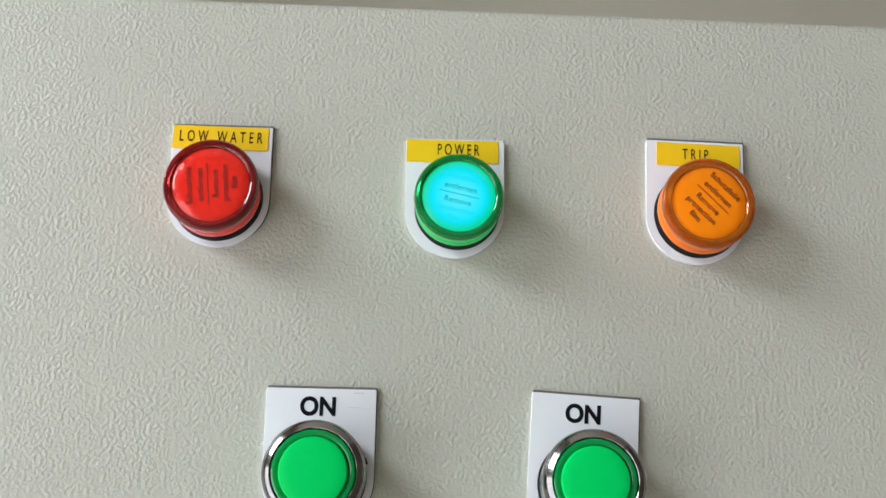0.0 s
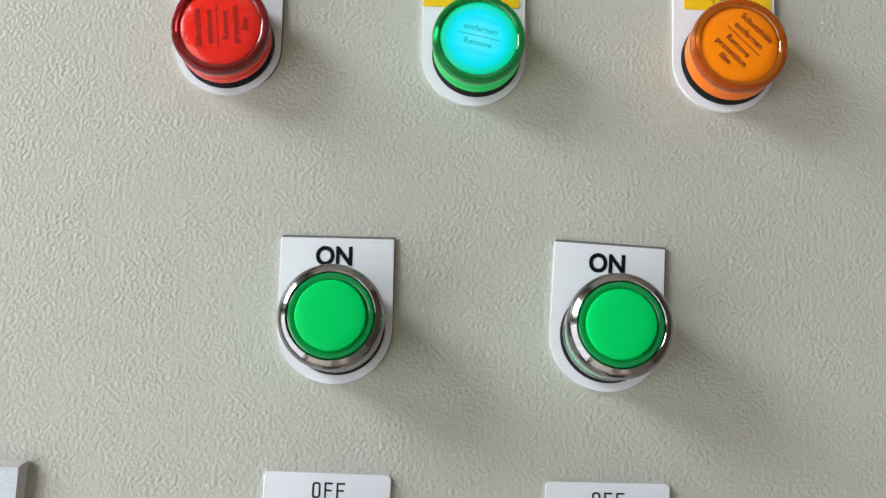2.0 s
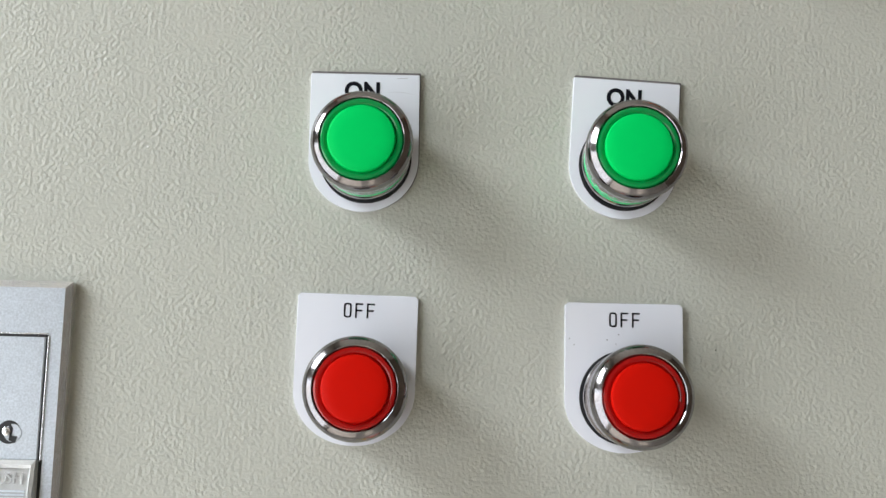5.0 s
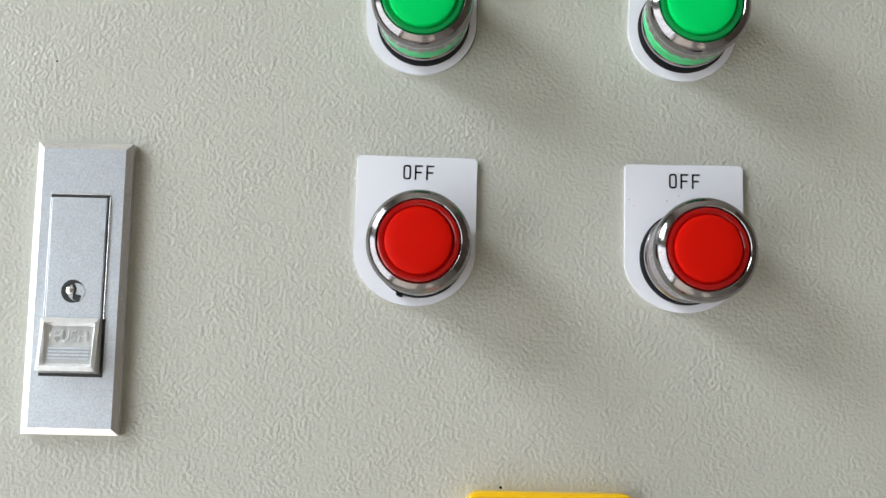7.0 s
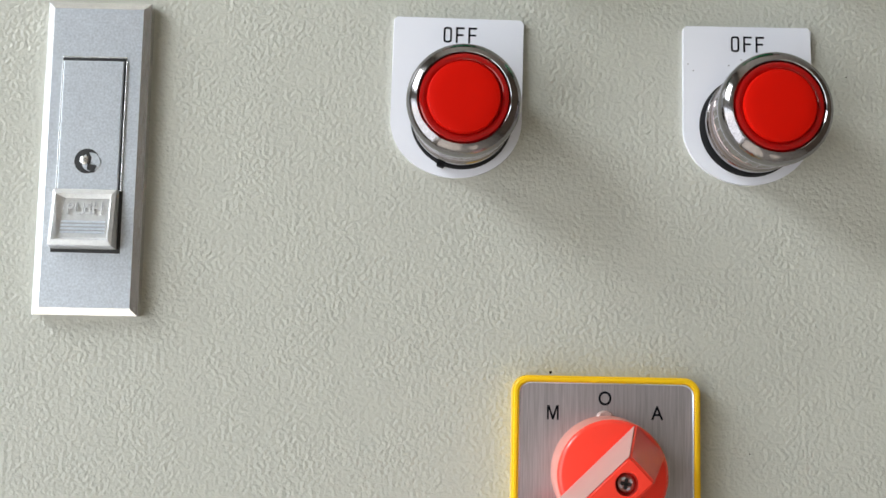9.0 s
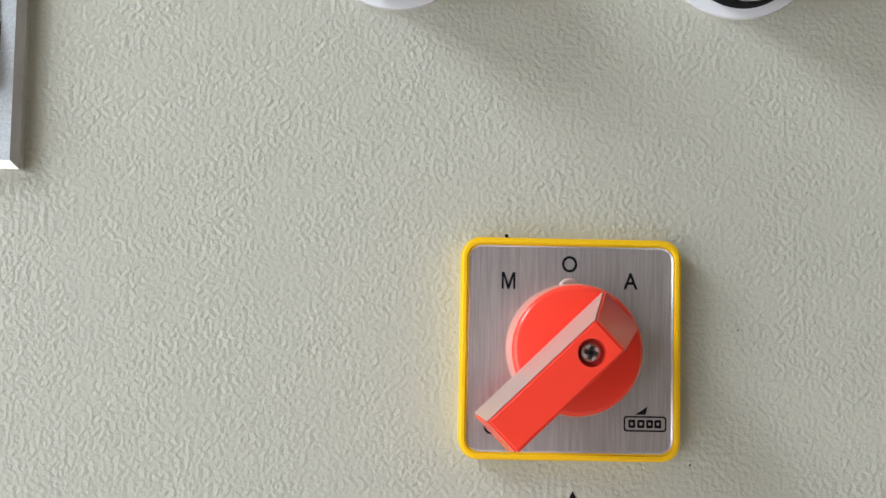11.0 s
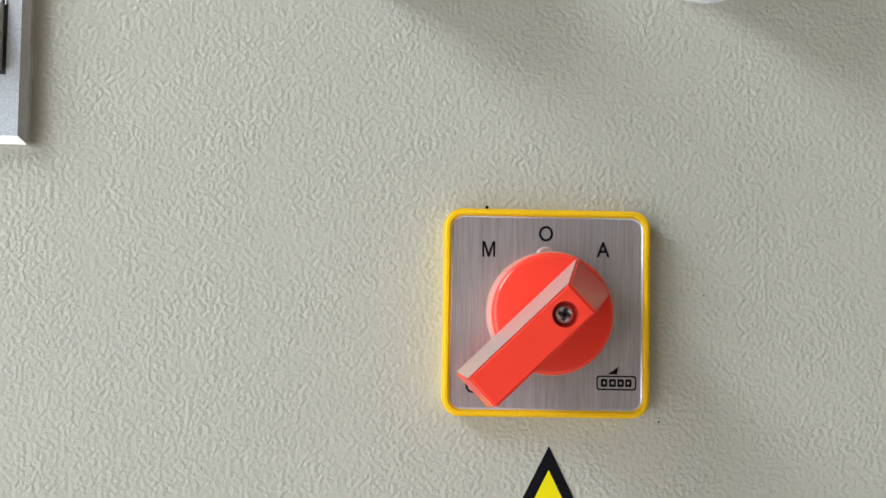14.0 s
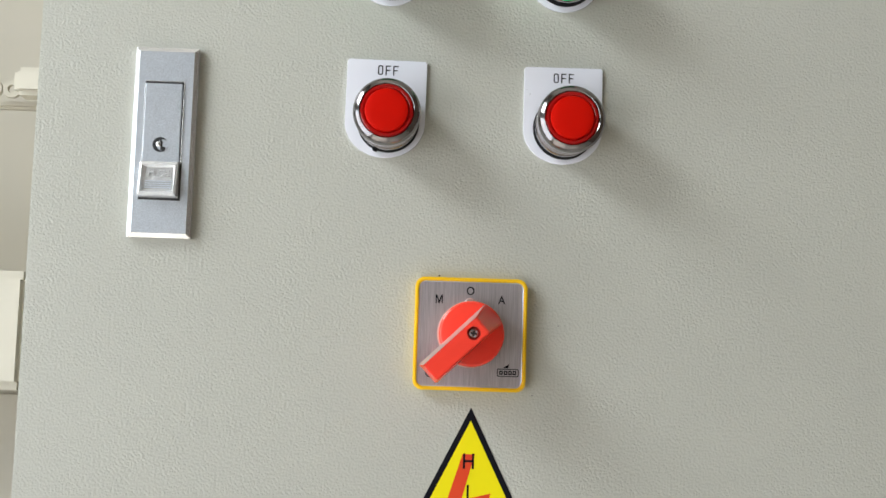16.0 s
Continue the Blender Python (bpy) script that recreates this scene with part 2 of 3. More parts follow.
# ---- mesh helpers (local axes: x right, z up, the front faces -y) ----
def part(name, bm, mat, parent=None, label="", smooth=False, at=None, angle=35):
    bmesh.ops.recalc_face_normals(bm, faces=bm.faces)
    me = bpy.data.meshes.new(name)
    bm.to_mesh(me)
    bm.free()
    me.materials.append(mat)
    if smooth:
        me.polygons.foreach_set("use_smooth", [True] * len(me.polygons))
        me.set_sharp_from_angle(angle=radians(angle))
    ob = new(name, me)
    if parent:
        ob.parent = parent
    if at:
        ob.matrix_basis = at
    if label:
        ob["label"] = label
    return ob


def empty(name, m, label, category, group="", kind=""):
    ob = new(name)
    ob.empty_display_size = 0.01
    ob.matrix_world = m
    return tagged(ob, label, category, group, kind)


def lathe(profile, n=72, close=True):
    """Turned about the axis that points at the viewer; profile of (radius, height out of the panel) in millimetres."""
    bm = bmesh.new()
    rings = []
    for r, h in profile:
        if r < 1e-6:
            rings.append([bm.verts.new((0, -h / 1000, 0))])
        else:
            rings.append([bm.verts.new((r / 1000 * math.cos(2 * math.pi * i / n), -h / 1000, r / 1000 * math.sin(2 * math.pi * i / n))) for i in range(n)])
    for a, b in zip(rings, rings[1:]):
        for i in range(n):
            j = (i + 1) % n
            if len(a) == 1 and len(b) > 1:
                bm.faces.new((a[0], b[i], b[j]))
            elif len(b) == 1 and len(a) > 1:
                bm.faces.new((a[i], a[j], b[0]))
            elif len(a) > 1:
                bm.faces.new((a[i], a[j], b[j], b[i]))
    return bm


def slab(outline, h0, h1, bevel=0.0):
    """A flat outline (x, z in millimetres) from height h0 to h1, its front edge bevelled."""
    bm = bmesh.new()
    back = [bm.verts.new((x / 1000, -h0 / 1000, z / 1000)) for x, z in outline]
    front = [bm.verts.new((x / 1000, -h1 / 1000, z / 1000)) for x, z in outline]
    n = len(outline)
    bm.faces.new(back)
    face = bm.faces.new(front)
    for i in range(n):
        j = (i + 1) % n
        bm.faces.new((back[i], back[j], front[j], front[i]))
    if bevel:
        bmesh.ops.bevel(bm, geom=list(face.edges), offset=bevel / 1000, segments=2, affect="EDGES", profile=0.6)
    return bm


def box(x0, x1, y0, y1, z0, z1, bevel=0.0, segments=2):
    """A box in metres."""
    bm = bmesh.new()
    bmesh.ops.create_cube(bm, size=1)
    bmesh.ops.scale(bm, vec=(x1 - x0, y1 - y0, z1 - z0), verts=bm.verts)
    bmesh.ops.translate(bm, vec=((x0 + x1) / 2, (y0 + y1) / 2, (z0 + z1) / 2), verts=bm.verts)
    if bevel:
        bmesh.ops.bevel(bm, geom=bm.edges[:], offset=bevel, segments=segments, affect="EDGES")
    return bm


def rounded(w, h, r, n=8, cx=0.0, cz=0.0):
    pts = []
    for sx, sz, a0 in ((1, 1, 0), (-1, 1, 90), (-1, -1, 180), (1, -1, 270)):
        for i in range(n + 1):
            a = radians(a0 + 90 * i / n)
            pts.append((cx + sx * (w / 2 - r) + r * math.cos(a), cz + sz * (h / 2 - r) + r * math.sin(a)))
    return pts


def frame_ring(outer, inner, h0, h1, bevel=0.0):
    """A ring between two outlines of the same number of points."""
    bm = bmesh.new()
    n = len(outer)
    loops = [[bm.verts.new((x / 1000, -h / 1000, z / 1000)) for x, z in line] for line, h in ((outer, h0), (outer, h1), (inner, h1), (inner, h0))]
    for a, b in zip(loops, loops[1:] + loops[:1]):
        for i in range(n):
            j = (i + 1) % n
            bm.faces.new((a[i], a[j], b[j], b[i]))
    if bevel:
        edges = [e for e in bm.edges if all(v in set(loops[1]) | set(loops[2]) for v in e.verts) and
                 (set(e.verts) <= set(loops[1]) or set(e.verts) <= set(loops[2]))]
        bmesh.ops.bevel(bm, geom=edges, offset=bevel / 1000, segments=3, affect="EDGES")
    return bm


def sloped_ring(outer, h0, inner, h1):
    """A ring that slopes from an outer outline at height h0 to an inner one at h1."""
    bm = bmesh.new()
    a, b, c = [[bm.verts.new((x / 1000, -h / 1000, z / 1000)) for x, z in line] for line, h in ((outer, h0), (inner, h1), (outer, h1 - 0.1))]
    n = len(outer)
    for p, q in ((a, b), (b, c), (c, a)):
        for i in range(n):
            j = (i + 1) % n
            bm.faces.new((p[i], p[j], q[j], q[i]))
    return bm


def lettering(name, body, cap, x, z, h, mat, parent, turn=0.0, wide=1.0, bold=0.0, spacing=1.0, thick=0.06):
    """A word in raised ink. cap: height of a capital; x, z: the middle of the word; h: height out of the panel; in millimetres."""
    cu = bpy.data.curves.new(name, "FONT")
    cu.body, cu.align_x, cu.align_y = body, "CENTER", "CENTER"
    cu.size = cap / 1000 / 0.69
    cu.offset, cu.space_character, cu.extrude = bold / 1000, spacing, thick / 1000
    cu.resolution_u = 4
    tmp = bpy.data.objects.new(name, cu)
    scene.collection.objects.link(tmp)
    dg = bpy.context.evaluated_depsgraph_get()
    me = bpy.data.meshes.new_from_object(tmp.evaluated_get(dg))
    bpy.data.objects.remove(tmp)
    me.name = name
    me.materials.clear()
    me.materials.append(mat)
    ob = new(name, me)
    ob.parent = parent
    ob.matrix_basis = pose(x / 1000, -h / 1000, z / 1000, 90, 0, 0) @ pose(0, 0, 0, 0, 0, turn) @ Matrix.Diagonal((wide, 1, 1, 1))
    return ob


# ---- the room ----
def quad_wall(name, bm, mat, label, category="wall"):
    return tagged(part(name, bm, mat), label, category, kind="structure")


R = ROOM
T = 0.15
quad_wall("floor", box(R["x0"] - T, R["x1"] + T, R["y0"] - T, R["y1"] + T, -0.1, 0), FLOOR, "plain pale sandy concrete floor of the room", "floor")
quad_wall("ceiling", box(R["x0"] - T, R["x1"] + T, R["y0"] - T, R["y1"] + T, R["h"], R["h"] + 0.1), CEILING, "plain pale painted ceiling of the room", "ceiling")
quad_wall("wall_north", box(R["x0"] - T, R["x1"] + T, R["y1"], R["y1"] + T, 0, R["h"]), WALL, "plain beige painted wall behind the cabinet")
# south and east walls stay out of view; added to shape reflections and fill
quad_wall("wall_south", box(R["x0"] - T, R["x1"] + T, R["y0"] - T, R["y0"], 0, R["h"]), DARK_WALL, "unseen grey-brown wall facing the cabinet, added for reflections and fill")
quad_wall("wall_east", box(R["x1"], R["x1"] + T, R["y0"], R["y1"], 0, R["h"]), BROWN_WALL, "unseen brown side wall, added for dark reflections and warm fill")


def window_wall():
    bm = bmesh.new()
    mid = (LOW["z1"] + WIN["z0"]) / 2
    for a, b, z0, z1 in ((R["y0"], LOW["y0"], 0, mid), (LOW["y1"], R["y1"], 0, mid), (LOW["y0"], LOW["y1"], 0, LOW["z0"]), (LOW["y0"], LOW["y1"], LOW["z1"], mid),
                         (R["y0"], WIN["y0"], mid, R["h"]), (WIN["y1"], R["y1"], mid, R["h"]), (WIN["y0"], WIN["y1"], mid, WIN["z0"]), (WIN["y0"], WIN["y1"], WIN["z1"], R["h"])):
        piece = box(R["x0"] - T, R["x0"], a, b, z0, z1)
        me = bpy.data.meshes.new("tmp")
        piece.to_mesh(me)
        piece.free()
        bm.from_mesh(me)
        bpy.data.meshes.remove(me)
    return bm


quad_wall("wall_west", window_wall(), WALL, "plain beige painted wall with two window openings")


def window(name, w, label):
    win = empty(name, pose(R["x0"] - 0.1, 0, 0), label, "window", kind="structure")
    y0, y1, z0, z1 = w["y0"], w["y1"], w["z0"], w["z1"]
    for a, b, c, d in ((y0, y1, z0, z0 + 0.05), (y0, y1, z1 - 0.05, z1), (y0, y0 + 0.05, z0 + 0.05, z1 - 0.05), (y1 - 0.05, y1, z0 + 0.05, z1 - 0.05)):
        part("window_frame", box(-0.03, 0.03, a, b, c, d, 0.004), WHITE_FRAME, win)


window("window_1", WIN, "white framed upper window that lets daylight in")
window("window_2", LOW, "white framed low window that lets daylight in")

# ---- the cabinet ----
X0, X1, ZT, ZB = -0.1928, 0.1930, Z0 + 0.3125, Z0 - 0.32
cabinet = empty("control_cabinet", pose(0, 0, 0), "pebble grey powder-coated steel control cabinet with a textured door", "cabinet")
part("door", box(X0, X1, 0, 0.018, ZB, ZT, 0.0016, 6), PANEL, cabinet, "textured pebble grey steel door")
part("body", box(X0 + 0.006, X1 - 0.006, 0.021, 0.26, ZB - 0.004, ZT - 0.004, 0.003), PANEL, cabinet)
part("gasket", box(X0 + 0.012, X1 - 0.012, 0.0175, 0.0215, ZB + 0.012, ZT - 0.012), BLACK, cabinet)
for x, z, size, mat in ((-13.6, 25.2, 0.42, BLACK), (38.7, 5.0, 0.24, PLATE_EDGE), (28.0, -25.2, 0.30, PLATE_EDGE), (-146.7, 146.2, 0.30, BLACK),
                        (65.7, 106.2, 0.18, BLACK), (104.8, 258.1, 0.45, WHITE_FRAME), (-103.6, 162.5, 0.40, WHITE_FRAME)):
    part("paint_speck", lathe([(size, 0), (size * 0.8, 0.12), (0, 0.16)], 7), mat, cabinet, at=pose(x / 1000, 0, Z0 + z / 1000))
part("plinth", box(X0 + 0.02, X1 - 0.02, 0.04, 0.25, 0, ZB - 0.004), PANEL, cabinet)


def on_panel(x, z, lean=0.0):
    """A pose on the door's face, x and z in millimetres from the middle of the switch."""
    return pose(x / 1000, 0, Z0 + z / 1000, 0, lean, 0)


# ---- legend plates, push buttons, pilot lamps ----
def tombstone(w, top, foot, n=28, corner=0.8):
    """Outline of a legend plate: straight top corners, a rounded foot about the origin."""
    r = w / 2
    pts = [(r * math.cos(radians(-180 * i / n)) * -1, foot * math.sin(radians(-180 * i / n))) for i in range(n + 1)]
    return pts + [(r, top - corner), (r - corner, top), (-r + corner, top), (-r, top - corner)]


def legend_plate(parent, w, top, foot, dx, dz, lean, edge):
    m = pose(dx / 1000, 0, dz / 1000, 0, lean, 0)
    p = part("legend_plate", slab(tombstone(w, top, foot, corner=0.3 if edge else 0.9), 0.0, 1.3, 0.25), PLATE, parent, "white engraved legend plate", at=m)
    if edge:
        part("plate_backing", slab(tombstone(w - 0.1, top + 0.65, foot - 0.4, corner=0.2), 0.0, 0.9), PLATE_EDGE, p, "dark laminate backing edge", at=pose(0.0003, 0, 0))
    return p


COLLAR = [(13.0, 6.0), (13.4, 6.3), (13.4, 7.6), (13.1, 8.0)]
COLLAR_MID = [(13.1, 8.0), (13.15, 10.6), (13.05, 10.8), (13.05, 11.2), (13.25, 11.4), (13.25, 13.4), (13.05, 13.6), (13.05, 14.0), (13.4, 15.2)]
COLLAR_TOP = [(13.6, 19.3), (14.0, 19.8), (14.3, 20.6), (14.35, 22.4), (14.2, 23.5)]
LIP = [(13.75, 24.5), (12.9, 25.2), (12.1, 25.75), (11.7, 25.9), (11.5, 25.75), (11.42, 25.2), (11.4, 21.0)]
CAP = [(11.35, 21.0), (11.35, 24.9), (11.05, 25.6), (10.45, 25.85), (9.75, 25.7), (9.2, 25.3)]
CAP_FACE = [(9.2, 25.3), (9.1, 26.3), (8.9, 26.6), (8.5, 26.75), (6.0, 26.9), (3.0, 27.0), (0, 27.05)]


def knurl(r0, r1, h0, h1, n=54):
    """A ring with n flat teeth between heights h0 and h1."""
    bm = bmesh.new()
    loops = []
    for h, cut in ((h0, 0.25), (h0 + 0.5, 0.0), (h1 - 0.5, 0.0), (h1, 0.25)):
        loops.append([bm.verts.new(((r1 if i % 4 < 2 else r0) * (1 - cut / r1) / 1000 * math.cos(2 * math.pi * (i + (0.35 if i % 2 else 0)) / (2 * n)), -h / 1000,
                                    (r1 if i % 4 < 2 else r0) * (1 - cut / r1) / 1000 * math.sin(2 * math.pi * (i + (0.35 if i % 2 else 0)) / (2 * n)))) for i in range(2 * n)])
    for a, b in zip(loops, loops[1:]):
        for i in range(2 * n):
            j = (i + 1) % (2 * n)
            bm.faces.new((a[i], a[j], b[j], b[i]))
    return bm


def off_legend(parent, x, z, h, mat):
    """The engraved word OFF: narrow squared capitals; x, z: its middle; in millimetres."""
    bm = bmesh.new()
    pitch, w, cap, st = 3.35, 2.3, 4.35, 0.52
    ef = [(-w / 2, -cap / 2), (-w / 2 + st, -cap / 2), (-w / 2 + st, -0.25), (w / 2 - 0.25, -0.25), (w / 2 - 0.25, 0.27),
          (-w / 2 + st, 0.27), (-w / 2 + st, cap / 2 - st), (w / 2, cap / 2 - st), (w / 2, cap / 2), (-w / 2, cap / 2)]
    pieces = [frame_ring(rounded(w, cap, 0.85, 5, x - pitch, z), rounded(w - 2 * st, cap - 2 * st, 0.4, 5, x - pitch, z), h - 0.06, h + 0.03)]
    pieces += [slab([(x + k * pitch + a, z + b) for a, b in ef], h - 0.06, h + 0.03) for k in (0, 1)]
    for piece in pieces:
        me = bpy.data.meshes.new("tmp")
        piece.to_mesh(me)
        piece.free()
        bm.from_mesh(me)
        bpy.data.meshes.remove(me)
    return part("legend", bm, mat, parent)


def push_button(x, z, word, cap_mat, rim_mat, band_mat, plate, word_args, label, group, tab=None, grow=0.0, lean=0.0):
    b = empty("push_button", on_panel(x, z), label, "push button", group)
    legend = legend_plate(b, *plate)
    if word == "OFF":
        off_legend(legend, *word_args, 1.33, INK)
    else:
        lettering("legend", word, *word_args[:3], 1.33, INK, legend, **word_args[3])
    part("gasket", lathe([(0, 1.3), (13.7, 1.3), (13.5, 5.6), (13.1, 6.2), (0, 6.2)]), BLACK, b, "black rubber gasket ring", smooth=True)
    if tab is not None:
        part("gasket_tab", slab(rounded(2.0, 1.2, 0.3, 3, 0, 13.85), 1.3, 4.2, 0.2), BLACK, b, at=pose(0, 0, 0, 0, 90 - tab, 0))
    part("collar_base", lathe(COLLAR), CHROME, b, "chrome lower collar ring", smooth=True)
    part("collar_band", lathe(COLLAR_MID), band_mat, b, "tinted shiny band of the collar", smooth=True)
    part("knurled_ring", knurl(13.6, 13.82, 15.1, 19.5), DARK_CHROME, b, "chrome ring with fine teeth")
    part("bezel", lathe(COLLAR_TOP + [(r + grow * (0.35 if h < 26 and r > 12 else 0.9), h) for r, h in LIP]), BEZEL, b, "polished chrome bezel", smooth=True)
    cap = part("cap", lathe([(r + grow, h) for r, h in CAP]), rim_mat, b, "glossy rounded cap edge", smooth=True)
    part("cap_face", lathe([(r * (1 + grow / 9.2), h) for r, h in CAP_FACE]), cap_mat, cap,
         "satin coloured cap face", smooth=True)
    for ob in b.children:
        if ob is not legend and ob.name.split(".")[0] != "gasket_tab":
            ob.matrix_basis = pose(0, 0, 0, 0, 0, lean)
    return b


ON_WORD = dict(bold=0.28, wide=0.9)
G1, G2 = "green ON push buttons", "red OFF push buttons"
push_button(-38.7, 160.6, "ON", GREEN_CAP, GREEN_RIM, GREEN_BAND, (32.7, 26.2, 15.8, -0.6, -0.4, -0.4, True), (5.2, -0.8, 20.6, ON_WORD),
            "green push button in a chrome bezel on a white ON plate", G1, tab=20, grow=0.3)
push_button(38.6, 160.4, "ON", GREEN_CAP, GREEN_RIM, GREEN_BAND, (32.3, 26.6, 15.8, -0.4, -0.3, 2.6, True), (5.2, -0.6, 20.8, ON_WORD),
            "green push button in a chrome bezel on tilted white ON plate", G1, grow=0.3, lean=-0.9)
push_button(-38.2, 92.1, "OFF", RED_CAP, RED_RIM, PINK_BAND, (35.2, 28.2, 15.5, -1.5, -0.5, 0.7, False), (0.4, 23.5),
            "red push button in a chrome bezel on a white OFF plate", G2, tab=247)
push_button(39.1, 91.7, "OFF", RED_CAP, RED_RIM, PINK_BAND, (34.7, 28.2, 15.2, -0.5, -0.7, -0.2, False), (0.1, 23.3),
            "red push button in a chrome bezel on smudged white OFF plate", G2, lean=1.3)


scratched = [o for o in scene.objects if o.name.startswith("legend_plate")][0]
SCRATCH = material("grey_scratch", (0.55, 0.54, 0.58), 0.6, vary=0.2, vary_scale=400)
part("scratch", slab([(5.6, 20.4), (9.0, 20.75), (12.0, 20.6), (15.3, 20.0), (12.0, 20.7), (9.0, 20.85)], 1.28, 1.32), SCRATCH, scratched)
part("scratch", slab([(9.5, 24.9), (12.6, 25.0), (12.6, 25.25), (9.6, 25.1)], 1.28, 1.32), SCRATCH, scratched)
smudged = [o for o in scene.objects if o.name.startswith("legend_plate")][-1]
for x, z, size in ((-5.0, 17.4, 0.20), (-1.6, 19.0, 0.18), (-14.6, 15.8, 0.17), (-2.4, 16.2, 0.14), (-16.0, 17.6, 0.16)):
    part("dirt_speck", lathe([(size, 0), (size * 0.7, 0.06), (0, 0.08)], 6), PLATE_EDGE, smudged, at=pose(x / 1000, -0.0013, z / 1000))


FILM_LINES = (("Schutzfolie", 5.5), ("entfernen", 2.2), ("Remove", -2.2), ("protection", -5.0), ("film", -7.6))


def lens_cover(r):
    """Clear ring of the lens: a closed section round the film disc of radius r."""
    bm = lathe([(13.6, 12.2), (13.85, 13.3), (13.75, 14.6), (13.3, 15.3), (12.7, 15.5), (r + 0.5, 15.3), (r + 0.1, 14.9), (r + 0.35, 13.8), (12.9, 12.25), (13.6, 12.2)])
    bmesh.ops.remove_doubles(bm, verts=bm.verts[:], dist=1e-6)
    bmesh.ops.recalc_face_normals(bm, faces=bm.faces[:])
    return bm


def pilot_lamp(x, z, side_mat, rim_mat, film_mat, text_mat, outer_text_mat, r, turn, lift, plate, label, size=1.0):
    b = empty("pilot_lamp", on_panel(x, z), label, "indicator lamp", "indicator lamps of the door")
    legend = legend_plate(b, *plate)
    part("gasket", lathe([(0, 1.3), (13.6, 1.3), (13.5, 4.8), (13.1, 5.2), (0, 5.2)]), BLACK, b, "black plastic base ring", smooth=True)
    part("lens_skirt", lathe([(12.9, 5.0), (13.4, 5.3), (13.45, 8.4), (13.1, 8.7), (13.1, 9.1), (13.5, 9.4), (13.6, 12.0), (12.8, 12.2), (r + 0.2, 13.6), (r, 14.3), (r - 0.6, 14.4)]),
         side_mat, b, "glossy coloured lens body", smooth=True)
    part("lens_cover", lens_cover(r), rim_mat, b, "clear tinted lens cover", smooth=True)
    film = part("protective_film", lathe([(r, 0), (r - 0.35, 0.25), (8.0, 0.45), (4.0, 0.55), (0, 0.6)]), film_mat, b, "film disc still on the lens", smooth=True,
                at=pose(0, -0.0144, 0))
    film.rotation_euler[1] = radians(-turn)
    for word, dz in FILM_LINES:
        # outer lines take their own print colour; on the lit lens it imitates glare
        lettering("film_print", word, 1.75, 0, dz + lift, 0.62, text_mat if word in ("entfernen", "Remove") else outer_text_mat, film, bold=0.03, wide=0.98, spacing=1.05, thick=0.03)
    part("printed_line", slab([(-6.2, lift - 0.1), (6.2, lift - 0.1), (6.2, lift + 0.14), (-6.2, lift + 0.14)], 0.45, 0.64), text_mat, film)
    for ob in b.children:
        if ob is not legend:
            ob.matrix_basis = Matrix.Diagonal((size, 1, size, 1)) @ ob.matrix_basis
    return b, legend


def tape_label(parent, w, h, x, z, lean, word, cap, wx, wz, spacing):
    t = part("label_tape", slab(rounded(w, h, 0.3, 2), 1.3, 1.52), TAPE, parent, "yellow label tape with black capitals",
             at=pose(x / 1000, 0, z / 1000, 0, lean, 0))
    lettering("label_print", word, cap, wx, wz, 1.55, INK, t, wide=0.57, spacing=spacing, bold=0.0)


_, plate = pilot_lamp(-74.9, 244.6, LW_SIDE, LW_RIM, LW_FILM, LW_TEXT, LW_TEXT, 11.2, 97, 0.7, (31.4, 24.2, 15.0, 0.2, -0.8, -0.6, True), "unlit red pilot lamp under a LOW WATER label", 1.03)
tape_label(plate, 29.9, 7.6, -0.6, 20.3, 0.8, "LOW WATER", 3.6, 0.1, 0.2, 1.68)
_, plate = pilot_lamp(-0.6, 243.6, PW_SIDE, PW_RIM, PW_DISC, PW_TEXT, PW_GLARE_TEXT, 11.3, -12, 0.5, (31.0, 23.3, 15.5, -0.8, -0.4, -0.6, False), "lit green pilot lamp glowing cyan under a POWER label", 0.975)
tape_label(plate, 29.0, 7.4, -0.9, 19.2, 0.0, "POWER", 3.6, 1.8, 0.4, 1.50)
_, plate = pilot_lamp(74.9, 244.3, TP_SIDE, TP_RIM, TP_FILM, TP_TEXT, TP_TEXT, 11.0, -45, 1.4, (31.0, 25.0, 15.3, -0.8, -0.7, 0.8, True), "unlit orange pilot lamp under a TRIP label", 1.025)
tape_label(plate, 26.4, 7.6, 1.0, 20.4, 0.4, "TRIP", 3.5, -0.9, 0.0, 1.60)


# ---- selector switch ----
def bore(bm, r, h0, h1, n=40):
    """Cut a round hole of radius r, from height h1 down to h0 (millimetres), out of a closed bmesh."""
    cutter = lathe([(0, h0), (r, h0), (r, h1), (0, h1)], n)
    bmesh.ops.recalc_face_normals(cutter, faces=cutter.faces[:])
    bmesh.ops.recalc_face_normals(bm, faces=bm.faces[:])
    obs = []
    for source in (bm, cutter):
        me = bpy.data.meshes.new("tmp")
        source.to_mesh(me)
        ob = bpy.data.objects.new("tmp", me)
        scene.collection.objects.link(ob)
        obs.append(ob)
    cut = obs[0].modifiers.new("cut", "BOOLEAN")
    cut.operation, cut.object, cut.solver = "DIFFERENCE", obs[1], "EXACT"
    me = bpy.data.meshes.new_from_object(obs[0].evaluated_get(bpy.context.evaluated_depsgraph_get()))
    bm.clear()
    bm.from_mesh(me)
    cutter.free()
    for ob in obs:
        data = ob.data
        bpy.data.objects.remove(ob)
        bpy.data.meshes.remove(data)
    bpy.data.meshes.remove(me)


